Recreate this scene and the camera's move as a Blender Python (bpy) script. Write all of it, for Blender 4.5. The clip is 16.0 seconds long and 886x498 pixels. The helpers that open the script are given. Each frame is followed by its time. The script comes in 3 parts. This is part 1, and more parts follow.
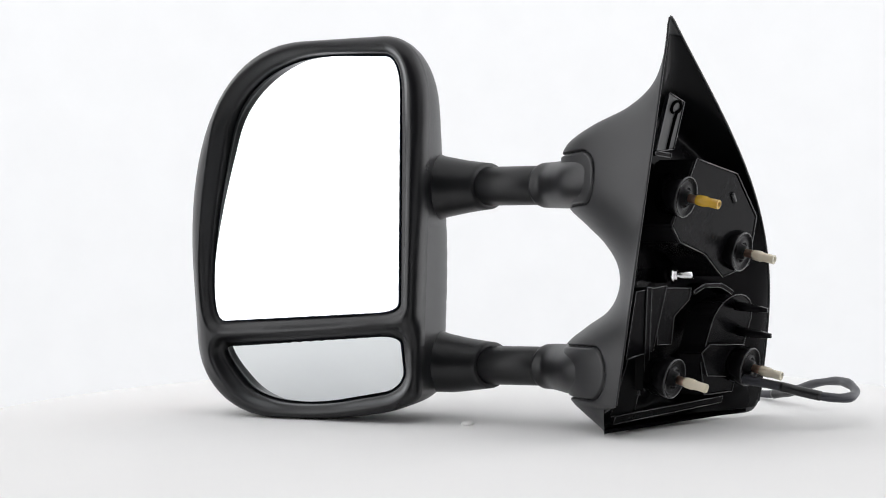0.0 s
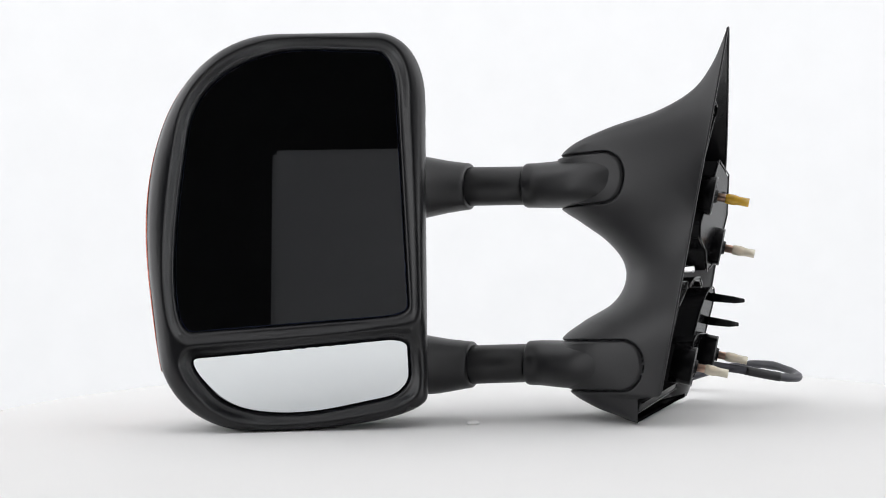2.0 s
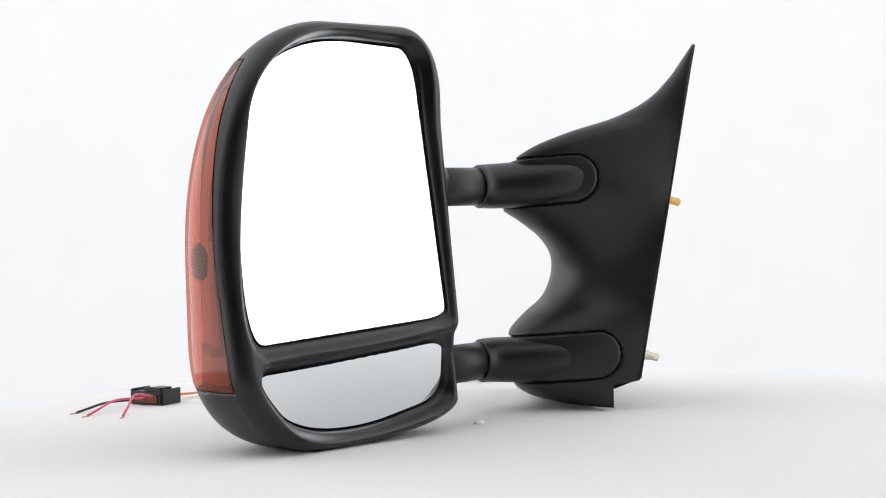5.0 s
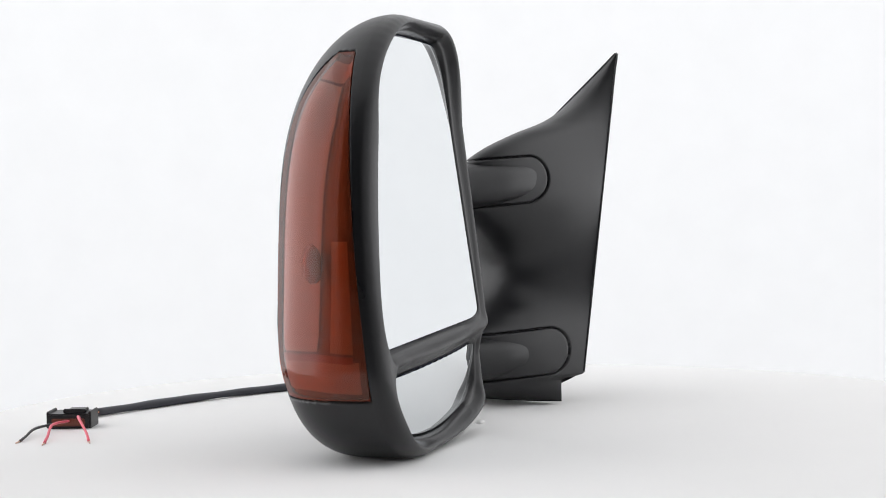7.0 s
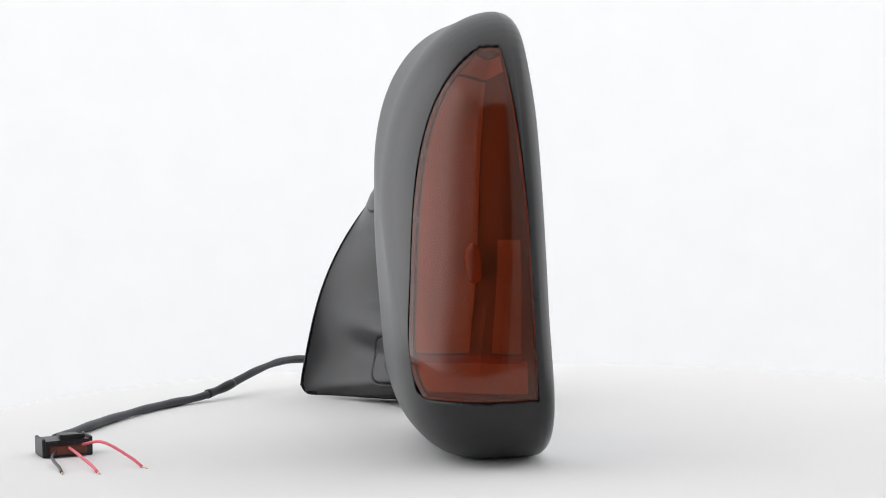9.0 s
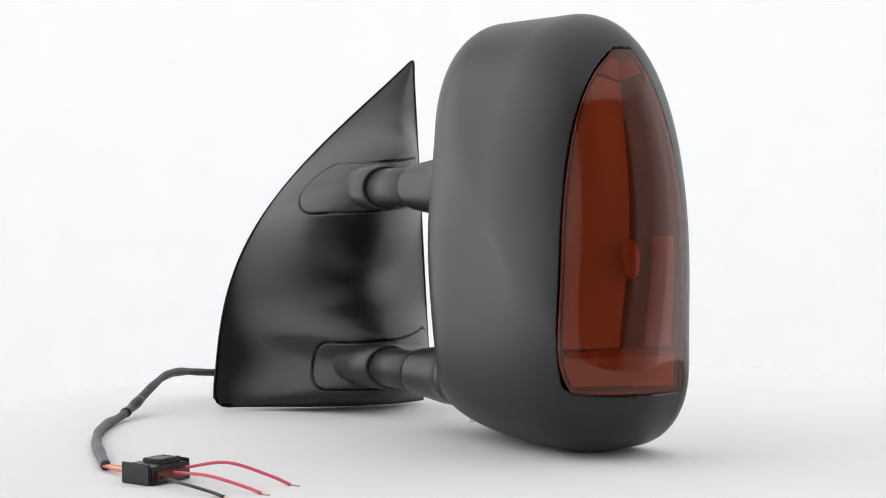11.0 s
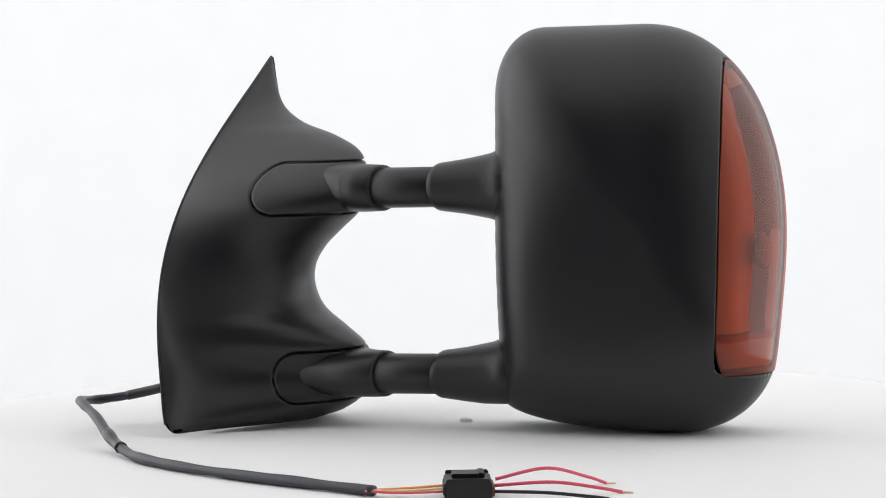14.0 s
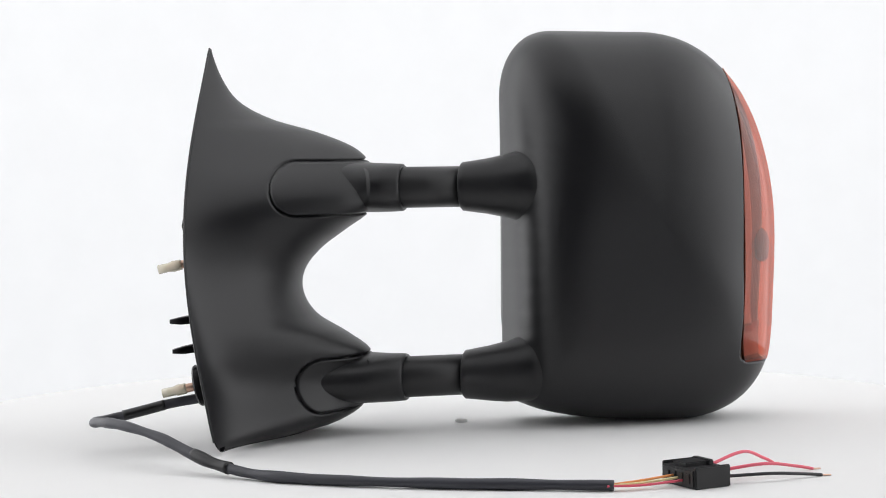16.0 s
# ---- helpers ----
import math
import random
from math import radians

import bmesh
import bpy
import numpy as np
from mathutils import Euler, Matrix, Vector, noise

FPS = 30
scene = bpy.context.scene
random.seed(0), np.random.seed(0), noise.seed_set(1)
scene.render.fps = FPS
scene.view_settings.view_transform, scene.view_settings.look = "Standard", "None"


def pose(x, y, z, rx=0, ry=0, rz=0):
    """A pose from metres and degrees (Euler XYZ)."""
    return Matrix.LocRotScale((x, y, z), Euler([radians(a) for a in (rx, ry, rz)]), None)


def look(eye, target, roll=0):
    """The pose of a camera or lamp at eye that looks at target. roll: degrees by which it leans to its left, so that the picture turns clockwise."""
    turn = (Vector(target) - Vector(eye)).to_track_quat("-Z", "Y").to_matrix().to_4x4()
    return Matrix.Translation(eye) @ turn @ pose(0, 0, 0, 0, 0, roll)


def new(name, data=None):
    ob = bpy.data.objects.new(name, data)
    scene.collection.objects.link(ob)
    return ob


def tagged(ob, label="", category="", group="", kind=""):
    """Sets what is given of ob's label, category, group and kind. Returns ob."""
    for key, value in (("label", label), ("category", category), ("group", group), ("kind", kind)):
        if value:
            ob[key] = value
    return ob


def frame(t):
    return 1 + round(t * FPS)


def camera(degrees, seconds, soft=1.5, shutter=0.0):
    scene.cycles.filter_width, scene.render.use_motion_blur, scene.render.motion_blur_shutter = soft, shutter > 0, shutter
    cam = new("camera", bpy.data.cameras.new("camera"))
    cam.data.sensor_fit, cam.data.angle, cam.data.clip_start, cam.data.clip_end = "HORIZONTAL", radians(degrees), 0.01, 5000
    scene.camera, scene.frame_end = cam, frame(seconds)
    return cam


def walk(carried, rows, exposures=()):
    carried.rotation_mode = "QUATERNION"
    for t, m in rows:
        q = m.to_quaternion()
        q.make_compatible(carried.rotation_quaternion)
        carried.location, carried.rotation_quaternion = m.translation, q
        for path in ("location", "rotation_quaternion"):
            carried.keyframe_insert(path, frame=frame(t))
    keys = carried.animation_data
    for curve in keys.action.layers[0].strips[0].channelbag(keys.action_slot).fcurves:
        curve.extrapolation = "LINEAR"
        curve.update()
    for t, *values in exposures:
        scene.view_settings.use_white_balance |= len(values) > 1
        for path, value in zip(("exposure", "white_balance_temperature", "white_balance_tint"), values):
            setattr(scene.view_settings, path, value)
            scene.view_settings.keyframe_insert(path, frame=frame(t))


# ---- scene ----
# The camera stands still on its tripod; the turntable carries everything round.
cam = camera(29.8, 16.0, soft=1.0)
EYE = (0.0, -1.3, 0.180)
AIM = (-0.0172, 0.0, 0.1345)
walk(cam, [(0.0, look(EYE, AIM, -0.92)), (16.0, look(EYE, AIM, -0.92))])

# ---------------------------------------------------------------- light
world = bpy.data.worlds.new("studio_air")
scene.world = world
world.use_nodes = True
world.node_tree.nodes["Background"].inputs[0].default_value = (0.9, 0.95, 1.0, 1)
world.node_tree.nodes["Background"].inputs[1].default_value = 0.02
scene.view_settings.exposure = 0.0
GLOW_WALL = 0.63
GLOW_SIDE = 1.92
GLOW_TOP = 0.60

# ---------------------------------------------------------------- materials


def mat(name, color, rough=0.5, metal=0.0, bump=0.0, bump_scale=900.0, vary=0.08, coat=0.0, spec=0.5, trans=0.0, ior=1.45, wear=0.06):
    m = bpy.data.materials.new(name)
    m.use_nodes = True
    nt = m.node_tree
    b = nt.nodes["Principled BSDF"]
    b.inputs["Roughness"].default_value = rough
    b.inputs["Metallic"].default_value = metal
    b.inputs["Specular IOR Level"].default_value = spec
    b.inputs["Coat Weight"].default_value = coat
    b.inputs["Transmission Weight"].default_value = trans
    b.inputs["IOR"].default_value = ior
    co = nt.nodes.new("ShaderNodeTexCoord")
    big = nt.nodes.new("ShaderNodeTexNoise")
    big.inputs["Scale"].default_value = 14.0
    big.inputs["Detail"].default_value = 5.0
    nt.links.new(co.outputs["Object"], big.inputs["Vector"])
    ramp = nt.nodes.new("ShaderNodeMix")
    ramp.data_type = "RGBA"
    ramp.inputs["A"].default_value = (*[c * (1 - vary) for c in color], 1)
    ramp.inputs["B"].default_value = (*[min(1, c * (1 + vary)) for c in color], 1)
    nt.links.new(big.outputs["Fac"], ramp.inputs["Factor"])
    nt.links.new(ramp.outputs["Result"], b.inputs["Base Color"])
    rr = nt.nodes.new("ShaderNodeMapRange")
    rr.inputs["To Min"].default_value = max(0.0, rough - wear)
    rr.inputs["To Max"].default_value = min(1.0, rough + wear)
    nt.links.new(big.outputs["Fac"], rr.inputs["Value"])
    nt.links.new(rr.outputs["Result"], b.inputs["Roughness"])
    if bump:
        fine = nt.nodes.new("ShaderNodeTexNoise")
        fine.inputs["Scale"].default_value = bump_scale
        fine.inputs["Detail"].default_value = 3.0
        nt.links.new(co.outputs["Object"], fine.inputs["Vector"])
        bp = nt.nodes.new("ShaderNodeBump")
        bp.inputs["Strength"].default_value = bump
        bp.inputs["Distance"].default_value = 0.0004
        nt.links.new(fine.outputs["Fac"], bp.inputs["Height"])
        nt.links.new(bp.outputs["Normal"], b.inputs["Normal"])
    return m


def glowing(name, color, strength, base=0.8):
    m = mat(name, (base, base, base), 0.9)
    b = m.node_tree.nodes["Principled BSDF"]
    b.inputs["Emission Color"].default_value = (*color, 1)
    b.inputs["Emission Strength"].default_value = strength
    return m


def lens_plastic(name, tint, body, cloud, rough):
    """Thin tinted plastic: a gloss over a see-through sheet with a little milky body."""
    m = bpy.data.materials.new(name)
    m.use_nodes = True
    nt = m.node_tree
    nt.nodes.remove(nt.nodes["Principled BSDF"])
    clear = nt.nodes.new("ShaderNodeBsdfTransparent")
    clear.inputs["Color"].default_value = (*tint, 1)
    milky = nt.nodes.new("ShaderNodeBsdfDiffuse")
    milky.inputs["Color"].default_value = (*body, 1)
    inner = nt.nodes.new("ShaderNodeMixShader")
    inner.inputs[0].default_value = cloud
    nt.links.new(clear.outputs[0], inner.inputs[1])
    nt.links.new(milky.outputs[0], inner.inputs[2])
    gloss = nt.nodes.new("ShaderNodeBsdfGlossy")
    gloss.inputs["Roughness"].default_value = rough
    fres = nt.nodes.new("ShaderNodeFresnel")
    fres.inputs["IOR"].default_value = 1.5
    sheen = nt.nodes.new("ShaderNodeMath")
    sheen.operation = "MULTIPLY"
    sheen.use_clamp = True
    sheen.inputs[1].default_value = 1.0
    nt.links.new(fres.outputs[0], sheen.inputs[0])
    least = nt.nodes.new("ShaderNodeMath")
    least.operation = "MINIMUM"
    least.inputs[1].default_value = 0.24
    nt.links.new(sheen.outputs[0], least.inputs[0])
    outer = nt.nodes.new("ShaderNodeMixShader")
    nt.links.new(least.outputs[0], outer.inputs[0])
    nt.links.new(inner.outputs[0], outer.inputs[1])
    nt.links.new(gloss.outputs[0], outer.inputs[2])
    nt.links.new(outer.outputs[0], nt.nodes["Material Output"].inputs["Surface"])
    return m


M_SHELL = mat("black_grained_plastic", (0.007, 0.007, 0.0083), 0.36, bump=0.2, bump_scale=1400, vary=0.12, spec=0.55, wear=0.012)
M_BEZEL = mat("black_satin_plastic", (0.008, 0.008, 0.0092), 0.29, bump=0.15, bump_scale=1400, vary=0.12)
M_MOUNT = mat("black_matte_plastic", (0.007, 0.007, 0.0083), 0.40, bump=0.2, bump_scale=1400, vary=0.12, spec=0.58, wear=0.015)
M_TUBE = mat("black_painted_tube", (0.018, 0.018, 0.019), 0.40, vary=0.1)
M_INNER = mat("black_glossy_plastic", (0.004, 0.004, 0.0045), 0.2, spec=0.07, bump=0.1, bump_scale=300, vary=0.2)
# Highlights put into the colour: paler and glossier than the inner plates.
M_RIM = mat("edge_highlight_black", (0.018, 0.018, 0.020), 0.24, spec=0.6, vary=0.4)
M_GAP = mat("black_gap", (0.002, 0.002, 0.002), 0.95, spec=0.0)
M_GLASS = mat("silvered_glass", (0.86, 0.88, 0.89), 0.0, metal=1.0, vary=0.0, wear=0.0)
M_SPOT = mat("convex_silvered_glass", (0.84, 0.87, 0.885), 0.0, metal=1.0, vary=0.0, wear=0.0)
M_EDGE = mat("glass_edge", (0.02, 0.025, 0.05), 0.15)
M_LENS = lens_plastic("amber_red_lens", (0.82, 0.30, 0.17), (0.72, 0.21, 0.09), 0.055, 0.06)
M_REFLECT = mat("dull_reflector", (0.28, 0.25, 0.22), 0.45, vary=0.3)
M_SHELF = mat("brown_lamp_shelf", (0.26, 0.19, 0.15), 0.5, vary=0.3)
M_CHAMBER = mat("pale_lamp_chamber", (0.20, 0.15, 0.11), 0.4, vary=0.3)
M_BOWL = mat("brown_lamp_bowl", (0.055, 0.04, 0.032), 0.45, vary=0.3)
M_BULB = mat("orange_bulb", (0.20, 0.085, 0.035), 0.15, vary=0.05)
M_COPPER = mat("copper_thread", (0.66, 0.44, 0.34), 0.35, metal=1.0, vary=0.2)
M_CAP = mat("clear_yellowed_cap", (0.90, 0.84, 0.68), 0.10, trans=0.35, vary=0.08)
M_GOLD = mat("amber_cap", (0.80, 0.50, 0.06), 0.15, trans=0.3, vary=0.1)
M_STEEL = mat("bright_steel", (0.75, 0.75, 0.76), 0.2, metal=1.0, vary=0.05)
M_SLEEVE = mat("grey_black_sleeve", (0.035, 0.036, 0.045), 0.42, bump=0.3, bump_scale=250, vary=0.25)
M_TAPE = mat("black_tape", (0.012, 0.012, 0.013), 0.3, bump=0.4, bump_scale=180, vary=0.3)
M_CONN = mat("black_connector", (0.012, 0.012, 0.013), 0.4, vary=0.2)
M_PINK = mat("pink_insulation", (0.72, 0.10, 0.15), 0.4, vary=0.12)
M_ORANGE = mat("orange_insulation", (0.85, 0.32, 0.10), 0.4, vary=0.1)
M_YELLOW = mat("pale_yellow_insulation", (0.80, 0.72, 0.38), 0.4, vary=0.1)
M_SEAL = mat("brown_seal", (0.16, 0.045, 0.025), 0.5, vary=0.2)
M_BLACKWIRE = mat("black_insulation", (0.015, 0.015, 0.018), 0.4)
M_DISC = mat("white_turntable_laminate", (0.745, 0.742, 0.737), 0.8, bump=0.05, bump_scale=120, vary=0.012, spec=0.03)
M_CLOTH = mat("white_cloth", (0.78, 0.79, 0.80), 0.9, bump=0.15, bump_scale=60, vary=0.02)
M_DARK = mat("dark_room_wall", (0.004, 0.004, 0.0045), 0.9)
M_CABINET = mat("dark_grey_cabinet", (0.016, 0.016, 0.017), 0.8)
M_WALL = glowing("backlit_white_fabric", (0.968, 0.978, 1.0), GLOW_WALL, 0.3)
M_SIDE = glowing("bright_backlit_fabric", (0.985, 0.985, 1.0), GLOW_SIDE, 0.3)


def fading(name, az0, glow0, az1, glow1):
    """Fabric with light falloff painted as glow along the tent's wall, between two azimuths."""
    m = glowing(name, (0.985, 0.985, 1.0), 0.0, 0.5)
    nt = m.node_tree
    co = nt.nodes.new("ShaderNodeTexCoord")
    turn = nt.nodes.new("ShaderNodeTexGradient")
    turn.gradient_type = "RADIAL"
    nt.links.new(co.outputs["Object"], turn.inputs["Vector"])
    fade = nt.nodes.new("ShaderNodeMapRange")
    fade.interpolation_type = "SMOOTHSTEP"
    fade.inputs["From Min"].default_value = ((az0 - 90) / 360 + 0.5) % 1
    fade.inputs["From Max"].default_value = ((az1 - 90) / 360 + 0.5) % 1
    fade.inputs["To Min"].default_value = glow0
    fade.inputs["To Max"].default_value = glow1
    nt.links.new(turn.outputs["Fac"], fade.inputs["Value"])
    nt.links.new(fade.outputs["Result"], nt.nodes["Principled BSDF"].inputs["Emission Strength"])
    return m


# Emission ramps stand in for softbox light thinning out across the cloth.
M_FADE_EAST = fading("fabric_painted_falloff_east", 42, 0.0, 57, 0.70)
M_FADE_WEST = fading("fabric_painted_falloff_west", 298, 1.05, 316, 0.0)
M_FADE_BACK = fading("fabric_painted_falloff_back", 118, 1.92, 128, 0.61)
# Glow of an unseen ceiling, added to brighten the turntable top.
M_TOP = glowing("unseen_top_glow", (0.99, 0.988, 1.0), GLOW_TOP, 0.5)
M_CRUMB = mat("white_glue_drop", (0.75, 0.75, 0.74), 0.3)

# ---------------------------------------------------------------- building blocks


def finish(name, bm, material, smooth=True):
    bmesh.ops.recalc_face_normals(bm, faces=bm.faces)
    me = bpy.data.meshes.new(name)
    bm.to_mesh(me)
    bm.free()
    me.materials.append(material)
    if smooth:
        me.shade_smooth()
    return me


def part(name, bm, material, parent, label="", smooth=True):
    ob = new(name, finish(name, bm, material, smooth))
    ob.parent = parent
    if label:
        tagged(ob, label)
    return ob


def grid_bm(rows, close_u=False, close_v=False, cap=False):
    """A skin over rows of points."""
    bm = bmesh.new()
    vs = [[bm.verts.new(p) for p in r] for r in rows]
    n, m = len(vs), len(vs[0])
    for i in range(n if close_u else n - 1):
        for j in range(m if close_v else m - 1):
            q = (vs[i][j], vs[(i + 1) % n][j], vs[(i + 1) % n][(j + 1) % m], vs[i][(j + 1) % m])
            bm.faces.new(q)
    if cap:
        bm.faces.new(vs[0])
        bm.faces.new(list(reversed(vs[-1])))
    return bm


def add_grid(bm, rows, close_v=False, cap=False):
    vs = [[bm.verts.new(p) for p in r] for r in rows]
    n, m = len(vs), len(vs[0])
    for i in range(n - 1):
        for j in range(m if close_v else m - 1):
            bm.faces.new((vs[i][j], vs[i + 1][j], vs[i + 1][(j + 1) % m], vs[i][(j + 1) % m]))
    if cap:
        bm.faces.new(vs[0])
        bm.faces.new(list(reversed(vs[-1])))
    return bm


def box_bm(size, m=Matrix(), bevel=0.0, bm=None):
    b2 = bmesh.new()
    bmesh.ops.create_cube(b2, size=1.0, matrix=m @ Matrix.Diagonal((*size, 1)))
    if bevel:
        bmesh.ops.bevel(b2, geom=b2.edges[:], offset=bevel, segments=2, affect="EDGES")
    if bm is None:
        return b2
    me = bpy.data.meshes.new("tmp")
    b2.to_mesh(me)
    b2.free()
    bm.from_mesh(me)
    bpy.data.meshes.remove(me)
    return bm


def turned(axis_pt, direction, profile, seg=32, bm=None, cap=True):
    """A solid of revolution: profile rows of (distance along, radius)."""
    d = Vector(direction).normalized()
    a = d.orthogonal().normalized()
    b = d.cross(a)
    rows = []
    for s, r in profile:
        c = Vector(axis_pt) + d * s
        rows.append([c + (a * math.cos(2 * math.pi * k / seg) + b * math.sin(2 * math.pi * k / seg)) * r for k in range(seg)])
    return add_grid(bm or bmesh.new(), rows, True, cap)


def spline(points, n):
    """Catmull-Rom through control points."""
    P = [Vector(p) for p in points]
    P = [2 * P[0] - P[1]] + P + [2 * P[-1] - P[-2]]
    out = []
    segs = len(P) - 3
    for k in range(n + 1):
        u = k / n * segs
        i = min(int(u), segs - 1)
        t = u - i
        a, b, c, d = P[i:i + 4]
        out.append(0.5 * ((2 * b) + (c - a) * t + (2 * a - 5 * b + 4 * c - d) * t * t + (3 * b - 3 * c + d - a) * t ** 3))
    return out


def hose(points, radius, n=60, seg=12, flat=1.0, bm=None):
    path = spline(points, n)
    rows = []
    for i, p in enumerate(path):
        d = (path[min(i + 1, n)] - path[max(i - 1, 0)]).normalized()
        side = d.cross(Vector((0, 0, 1))).normalized()
        up = side.cross(d)
        r = radius(i / n) if callable(radius) else radius
        rows.append([p + (side * math.cos(2 * math.pi * k / seg) + up * math.sin(2 * math.pi * k / seg) * flat) * r for k in range(seg)])
    return add_grid(bm or bmesh.new(), rows, True, True)


def outline(corners, per_edge=14, per_corner=22):
    """A closed curve with softly rounded corners: rows of (x, z, cut before, cut after)."""
    n = len(corners)
    pts = []
    for i in range(n):
        x, z, ci, co = corners[i]
        px, pz = corners[i - 1][:2]
        nx, nz = corners[(i + 1) % n][:2]
        c = Vector((x, z))
        a = c + (Vector((px, pz)) - c).normalized() * ci
        b = c + (Vector((nx, nz)) - c).normalized() * co
        for k in range(per_corner + 1):
            t = k / per_corner
            pts.append(a * (1 - t) ** 3 + (a + (c - a) * 0.6) * 3 * t * (1 - t) ** 2 + (b + (c - b) * 0.6) * 3 * t * t * (1 - t) + b * t ** 3)
        e = Vector((nx, nz)) + (c - Vector((nx, nz))).normalized() * corners[(i + 1) % n][2]
        for k in range(1, per_edge):
            pts.append(b.lerp(e, k / per_edge))
    return np.array([tuple(p) for p in pts])


def signed_distance(P, poly):
    """Distance from each point to a closed curve, negative inside."""
    a, b = poly, np.roll(poly, -1, 0)
    best = np.full(len(P), 9.0)
    inside = np.zeros(len(P), bool)
    for (ax, az), (bx, bz) in zip(a, b):
        ex, ez = bx - ax, bz - az
        L = ex * ex + ez * ez
        if L < 1e-14:
            continue
        t = np.clip(((P[:, 0] - ax) * ex + (P[:, 1] - az) * ez) / L, 0, 1)
        best = np.minimum(best, np.hypot(P[:, 0] - ax - t * ex, P[:, 1] - az - t * ez))
        if az != bz:
            cross = (az > P[:, 1]) != (bz > P[:, 1])
            inside ^= cross & (P[:, 0] < ax + (P[:, 1] - az) / (bz - az) * ex)
    return np.where(inside, -best, best)


def smooth01(x):
    x = np.clip(x, 0, 1)
    return x * x * (3 - 2 * x)


# ---------------------------------------------------------------- mirror head
HX, HZ = -0.132, 0.150
RIM = outline([(-0.2324, -0.0032, 0.0634, 0.0706), (-0.0333, -0.0008, 0.1175, 0.0233), (-0.0279, 0.3039, 0.055, 0.0402), (-0.2614, 0.3023, 0.1211, 0.1941)])
UPPER = outline([(-0.2371, 0.0740, 0.1457, 0.0258), (-0.0487, 0.0863, 0.0185, 0.0065), (-0.0538, 0.2868, 0.0281, 0.0128), (-0.1995, 0.2951, 0.0905, 0.0674)])
LOWER = outline([(-0.2203, 0.0531, 0.0384, 0.0117), (-0.0492, 0.0673, 0.018, 0.0071), (-0.0472, 0.0253, 0.0154, 0.02), (-0.1716, 0.002, 0.0718, 0.0339)])


def face_y(x, z):
    """The head's open face, very slightly dished."""
    dx, dz = x + 0.13, z - 0.15
    return -0.0034 - 0.0762 * dx + 0.0551 * dz - 0.1561 * dx * dx - 0.2594 * dz * dz + 0.126 * dx * dz


def polar_rim():
    d = RIM - np.array([HX, HZ])
    ang = np.arctan2(d[:, 1], d[:, 0])
    order = np.argsort(ang)
    return ang[order], np.hypot(d[:, 0], d[:, 1])[order]


RIM_ANG, RIM_RAD = polar_rim()


def rim_radius(a):
    return np.interp(a, RIM_ANG, RIM_RAD, period=2 * math.pi)


# how boxy the housing is, going round from the outer side: underneath, inner side, top
BOXY = (1.92, 2.1, 2.6, 3.8, 5.5, 6.3, 6.5, 6.0, 4.9, 3.5, 2.55, 2.08, 1.87, 1.80, 1.79, 1.82)


def fullness(a):
    n = len(BOXY)
    f = (np.asarray(a) + math.pi) / (2 * math.pi) * n
    out = 0.0
    for k in range(n):
        d = np.abs((f - k + n / 2) % n - n / 2)
        out = out + BOXY[k] * np.where(d < 1, 4 - 6 * d * d + 3 * d ** 3, np.where(d < 2, (2 - d) ** 3, 0)) / 6
    return out


DEPTH = 0.1019
ROUND = 0.012


def shell_point(a, u):
    """The housing's skin: a round the head, u from the rim (0) to the middle of the back (1)."""
    p = fullness(a)
    g = u * math.pi / 2
    k = np.cos(g) ** (2 / p)
    bulge = 1 + 0.0387 * 6.75 * u * (1 - u) ** 2 * np.clip(-np.cos(a), 0, 1)
    r = rim_radius(a) * k * bulge
    x, z = HX + r * np.cos(a), HZ + r * np.sin(a)
    x0, z0 = HX + rim_radius(a) * np.cos(a) * k, HZ + rim_radius(a) * np.sin(a) * k
    y = face_y(x0, z0) * (1 - smooth01(u)) + ROUND * (1 - u) + (DEPTH - 0.012) * (1 + 0.1074 * (z - 0.15) / 0.15 - 0.1259 * (x - HX) / 0.12) * np.sin(g) ** (2 / p)
    return np.stack([x, y, z], -1)


LENS_Z = (0.0445, 0.273)


def lens_front(z):
    return 0.0085 + 0.066 * (z - 0.043)


def lens_rear(z):
    """Where the lens ends on the back of the head."""
    low = np.clip((z - LENS_Z[0]) / 0.010, 0, 1)
    return -0.1958 - 0.007 * (z - 0.05) / 0.22 - 0.010 * (1 - np.sqrt(np.clip(1 - (1 - low) ** 2, 0, 1)))


def upper_glass_y(x, z):
    return 0.0048 - 0.1552 * (x + 0.132) + 0.1289 * (z - 0.185)


def lower_glass_y(x, z):
    dx, dz = x + 0.128, z - 0.040
    return -0.0092 - 0.1329 * dx - 0.1400 * dz + (dx * dx + dz * dz) / 1.1


def skin_at(z, u):
    """The housing's outer side at given heights and depths."""
    lo, hi = np.full_like(z, math.pi - 1.55), np.full_like(z, math.pi + 1.55)
    for _ in range(36):
        mid = (lo + hi) / 2
        high = shell_point(mid, u)[..., 2] > z
        lo, hi = np.where(high, mid, lo), np.where(high, hi, mid)
    return shell_point((lo + hi) / 2, u)


